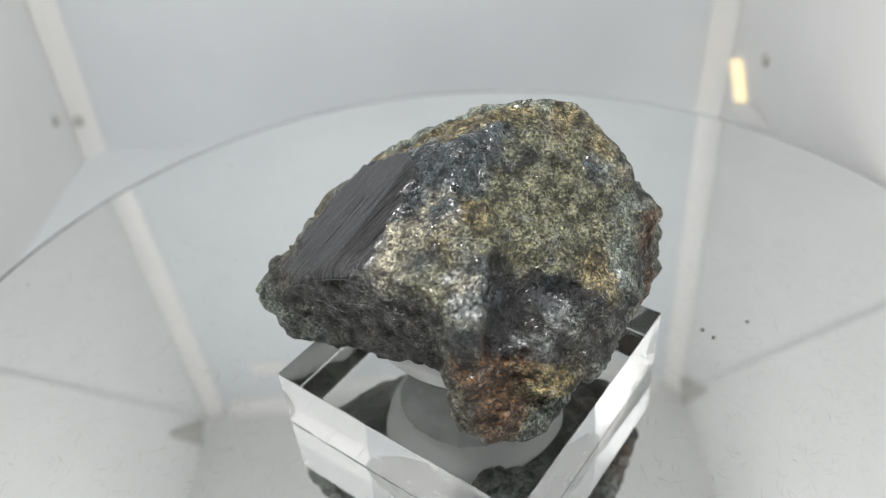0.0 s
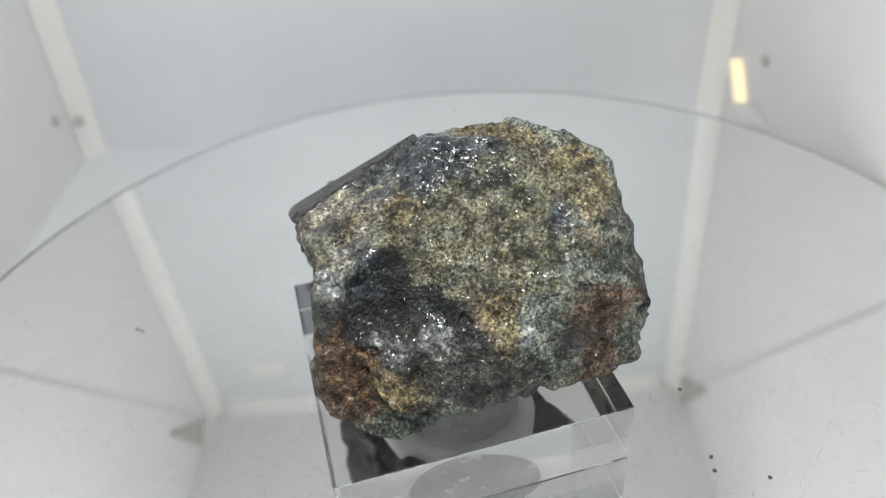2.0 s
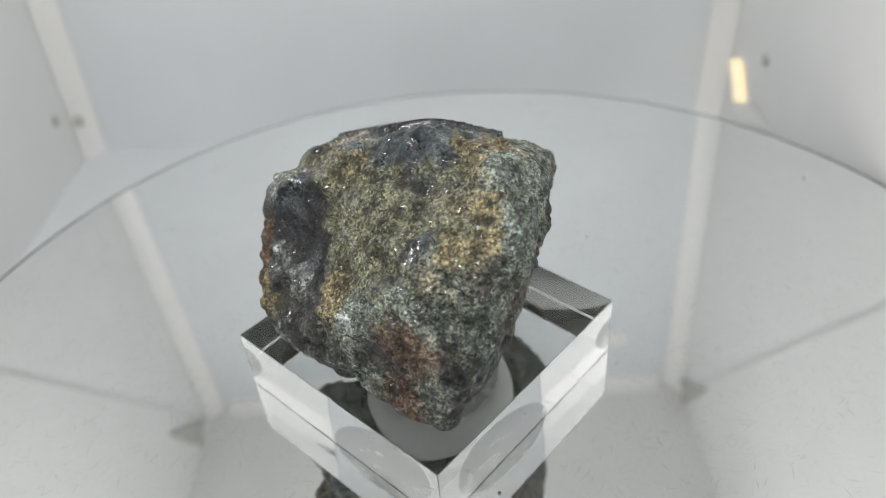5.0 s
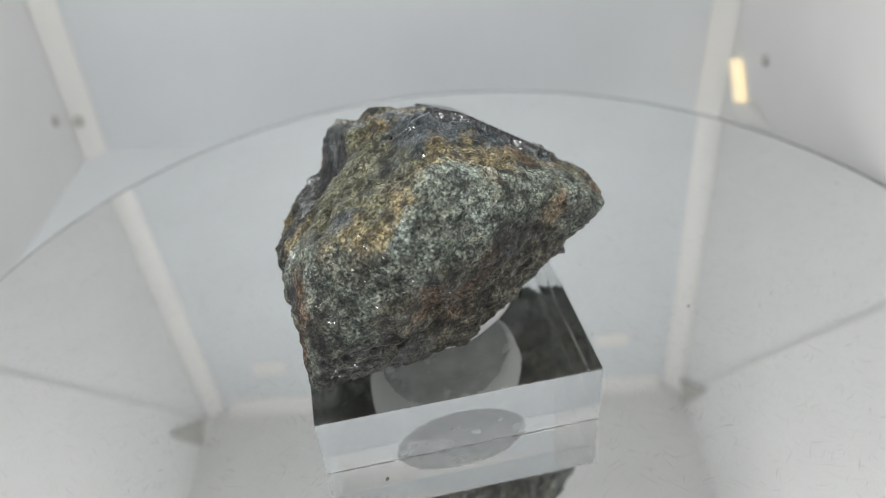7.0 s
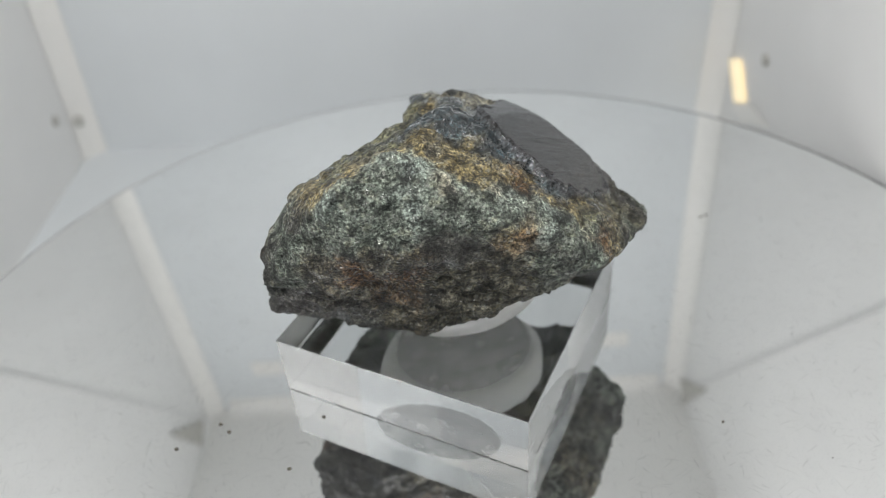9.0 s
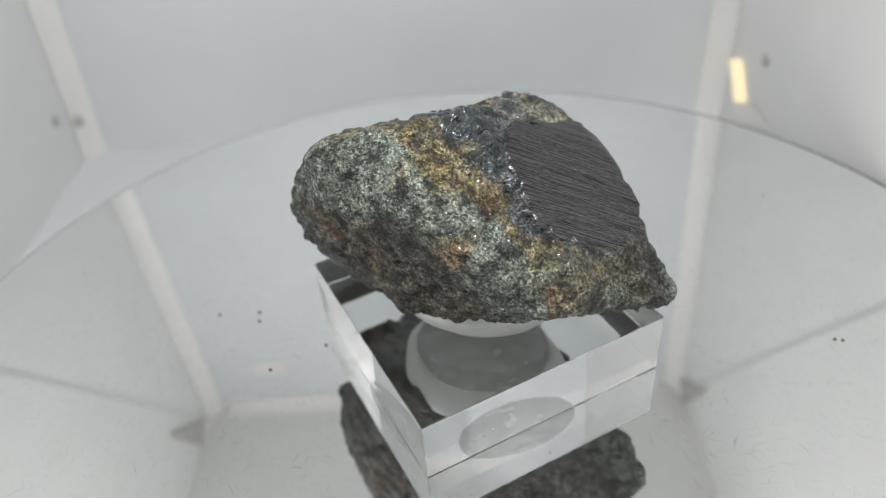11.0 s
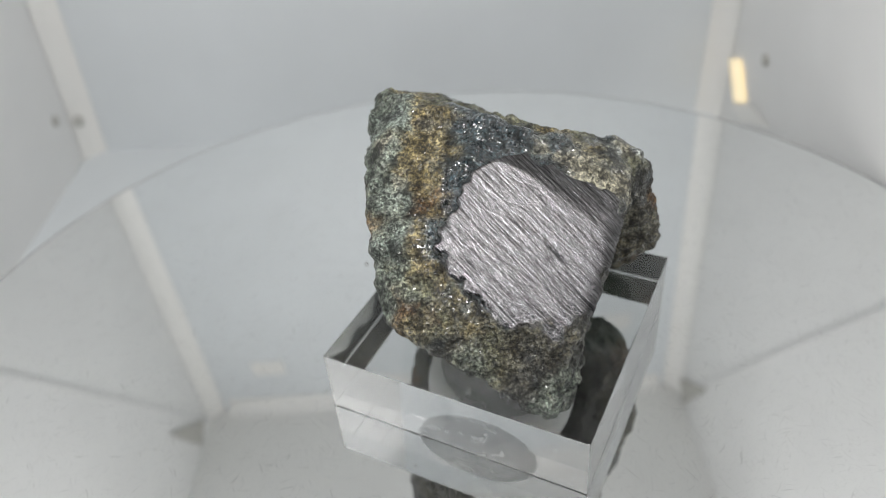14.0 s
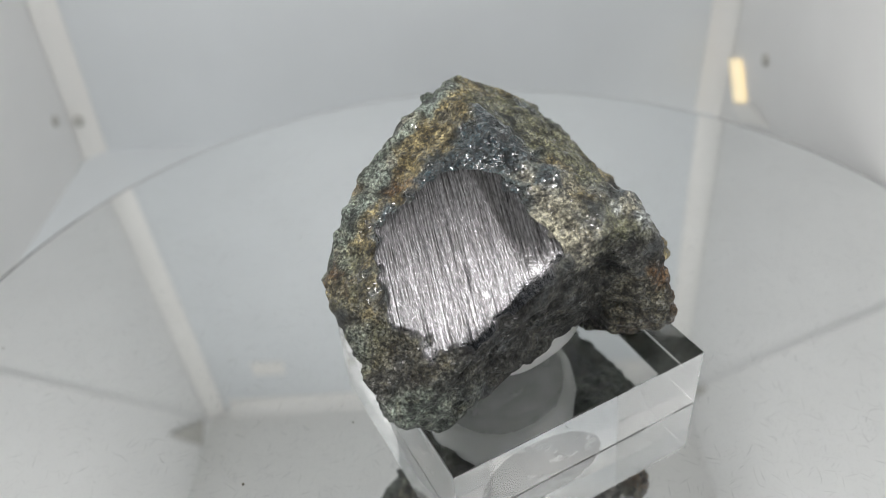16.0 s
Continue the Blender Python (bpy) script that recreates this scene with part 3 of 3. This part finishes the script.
def build_rock():
    verts, quads = surface_net(ROCK_STEP, (36.0, 36.0, 26.0))
    # normals of the smooth body
    e = 0.15
    x, y, z = verts.T
    grad = -np.stack([solid(x + e, y, z) - solid(x - e, y, z), solid(x, y + e, z) - solid(x, y - e, z), solid(x, y, z + e) - solid(x, y, z - e)], 1)
    grad /= np.linalg.norm(grad, axis=1)[:, None] + 1e-9
    pts = verts + CENTRE
    lumps = fractal(pts, 0.16, 3, 1)
    grit = fractal(pts, 0.75, 4, 2)
    warp = np.stack([fractal(pts, 0.22, 3, s) for s in (3, 4, 5)], 1)
    chip = np.array([noise.hetero_terrain(Vector(p) * 0.35, 1.0, 2.0, 3, 0.6) for p in pts])
    # the striated slab: its seat on the upper face
    rel = pts - SLAB_C
    along, across, off = rel @ SLAB_A, rel @ SLAB_B, rel @ SLAB_N
    inner = np.full(len(pts), 99.0)
    for (a0, b0), (a1, b1) in zip(SLAB_EDGE, SLAB_EDGE[1:] + SLAB_EDGE[:1]):
        inner = np.minimum(inner, ((a1 - a0) * (across - b0) - (b1 - b0) * (along - a0)) / math.hypot(a1 - a0, b1 - b0))
    inner = inner + 0.8 + warp[:, 0] * 1.7 + warp[:, 2] * 1.2 + grit * 0.5
    seated = smoothstep(-3.6, -2.6, off) * smoothstep(3.0, 2.0, off) * smoothstep(0.5, 0.7, grad @ SLAB_N)
    slab = smoothstep(-0.2, 0.9, inner) * seated
    stripe = np.array([noise.fractal(Vector((a * 0.12, b * 1.5, 0.0)), 0.8, 2.0, 4) for a, b in zip(along, across)])
    crack = np.zeros(len(pts))
    for i, p in enumerate(pts):
        dist, _ = noise.voronoi(Vector(p + warp[i] * 1.5) * 0.22)
        crack[i] = dist[1] - dist[0]
    crack = smoothstep(0.16, 0.0, crack)
    ledge = (pts @ np.array([0.25, 0.45, 0.86]) + warp[:, 1] * 2.0) / 2.6
    ledge = np.abs((ledge % 1.0) - 0.25)
    # broken plates, each tilted its own way
    plates = np.zeros(len(pts))
    for i, p in enumerate(pts):
        q = Vector(p + warp[i] * 1.2)
        for size, gain in ((5.0, 0.26), (2.0, 0.14), (0.9, 0.05)):
            _, sites = noise.voronoi(q / size)
            plates[i] += gain * size * (q / size - sites[0]).dot(noise.noise_vector(sites[0] * 5.3))
    # the black conchoidal scoop, and the cleft below the slab
    scoop = np.clip(1 - np.linalg.norm((pts - np.array([7.0, -21.0, 33.8]) + warp * 0.7) * np.array([0.9, 1.0, 1.15]), axis=1) / 6.6, 0, 1) ** 0.65
    cleft = np.zeros(len(pts))
    for c in CLEFT:
        cleft = np.maximum(cleft, np.clip(1 - np.linalg.norm(pts - np.array(c), axis=1) / 5.0, 0, 1))
    under = smoothstep(31.0, 25.0, pts[:, 2])
    shape = 0.8 * lumps + 0.10 * grit + 0.15 * (chip - np.median(chip)) - 0.28 * crack + (0.25 + 0.4 * under) * (ledge - 0.3) + plates
    shape = shape - shape.mean()
    shape = shape * (1 - 0.75 * np.minimum(1, 1.6 * scoop)) - 3.2 * scoop - 1.8 * cleft
    lift = np.clip(-off, -0.6, 0.9)
    # weathering rounds off the sharpest steps
    mean, count = np.zeros(len(pts)), np.zeros(len(pts))
    for k in range(4):
        np.add.at(mean, quads[:, k], shape[quads].mean(1))
        np.add.at(count, quads[:, k], 1)
    shape = mean / np.maximum(count, 1)
    move = shape * (1 - slab) + slab * (0.12 + 0.05 * stripe + lift)
    pts = pts + grad * move[:, None]
    pts[:, 2] = np.maximum(pts[:, 2], TOP + 0.15)
    # minerals
    small = np.stack([fractal(pts, 0.9, 3, s) for s in (6, 7, 8)], 1)
    seat = pts + warp * 1.1 + small * 0.9
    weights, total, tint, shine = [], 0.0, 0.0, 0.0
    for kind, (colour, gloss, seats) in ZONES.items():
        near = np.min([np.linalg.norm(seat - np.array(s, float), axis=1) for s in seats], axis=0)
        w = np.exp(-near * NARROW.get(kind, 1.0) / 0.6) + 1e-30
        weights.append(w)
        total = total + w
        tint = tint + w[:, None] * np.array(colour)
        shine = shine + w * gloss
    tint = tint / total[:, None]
    shine = shine / total
    # host rock, slab and crusts are parts of one stone
    kinds = np.array(weights).argmax(0)
    order = list(ZONES)
    member = np.zeros(len(pts), int)
    member[np.isin(kinds, [order.index("black"), order.index("steel")])] = 2
    member[np.isin(kinds, [order.index("ochre"), order.index("rust"), order.index("brown")])] = 3
    member[slab > 0.5] = 1
    of_face = np.sort(member[quads], axis=1)[:, 2]
    specimen = new("mineral_specimen")
    tagged(specimen, "rough grey-green ore lump with rusty bands and a striated metallic slab", "mineral specimen")
    mat = rock_material()
    names = (("host_rock", ""), ("striated_slab", "dark metallic slab with fine striations"), ("dark_vein", "glossy blue-black mineral vein"), ("oxide_crust", "ochre and rust-brown oxide crust"))
    for k, (name, label) in enumerate(names):
        mine = quads[of_face == k]
        used, index = np.unique(mine, return_inverse=True)
        me = bpy.data.meshes.new(name)
        me.from_pydata((pts[used] * U).tolist(), [], index.reshape(-1, 4).tolist())
        me.polygons.foreach_set("use_smooth", [True] * len(me.polygons))
        col = me.attributes.new("tint", "FLOAT_COLOR", "POINT")
        col.data.foreach_set("color", np.concatenate([tint[used], np.ones((len(used), 1))], 1).astype(np.float32).ravel())
        for field, vals in (("shine", shine[used]), ("slab", slab[used])):
            me.attributes.new(field, "FLOAT", "POINT").data.foreach_set("value", vals.astype(np.float32))
        me.materials.append(mat)
        ob = new(name, me)
        ob.parent = specimen
        if label:
            tagged(ob, label)
    return specimen


ROCK_STEP = 0.24
rock = build_rock()


def build_putty():
    """Flattened blob of putty pressed between block and stone."""
    bm = bmesh.new()
    bmesh.ops.create_uvsphere(bm, u_segments=64, v_segments=32, radius=1.0)
    for vert in bm.verts:
        c = vert.co
        wob = 1 + 0.08 * noise.noise(c * 1.6 + Vector((3, 1, 2)))
        rad = 1.0 if c.z > 0 else 1.05
        vert.co = Vector((c.x * 13.4 * wob * rad, c.y * 11.8 * wob * rad, max(c.z, -0.55) * 8.5))
        vert.co = Vector((vert.co.x + 0.0, vert.co.y - 5.5, vert.co.z + 0.55 * 8.5 + TOP + 0.08)) * U
    ob = new("mounting_putty")
    mesh_object("blob", bm, PUTTY, ob, smooth=True)
    # its underside wets the block in patches
    face = bmesh.new()
    bmesh.ops.create_grid(face, x_segments=72, y_segments=72, size=12.6 * U)
    for vert in list(face.verts):
        p = vert.co / U
        rag = 1 + 0.06 * noise.noise(Vector((p.x, p.y, 4.0)) * 0.4)
        if (p.x / 11.8) ** 2 + (p.y / 10.4) ** 2 > rag:
            face.verts.remove(vert)
            continue
        vert.co = Vector((p.x, p.y - 5.5, TOP - 0.05)) * U
    mesh_object("contact_face", face, WET_FILM, ob)
    return tagged(ob, "white translucent putty pressed between block and stone", "putty")


putty = build_putty()


def motions():
    """The disc turns clockwise at a nearly even pace, and carries block, putty and stone."""
    rows = [(k / 2, pose(0, 0, 0, 0, 0, ANGLE(k / 2))) for k in range(33)]
    for thing in (disc, stand, putty, rock):
        walk(thing, rows)


motions()
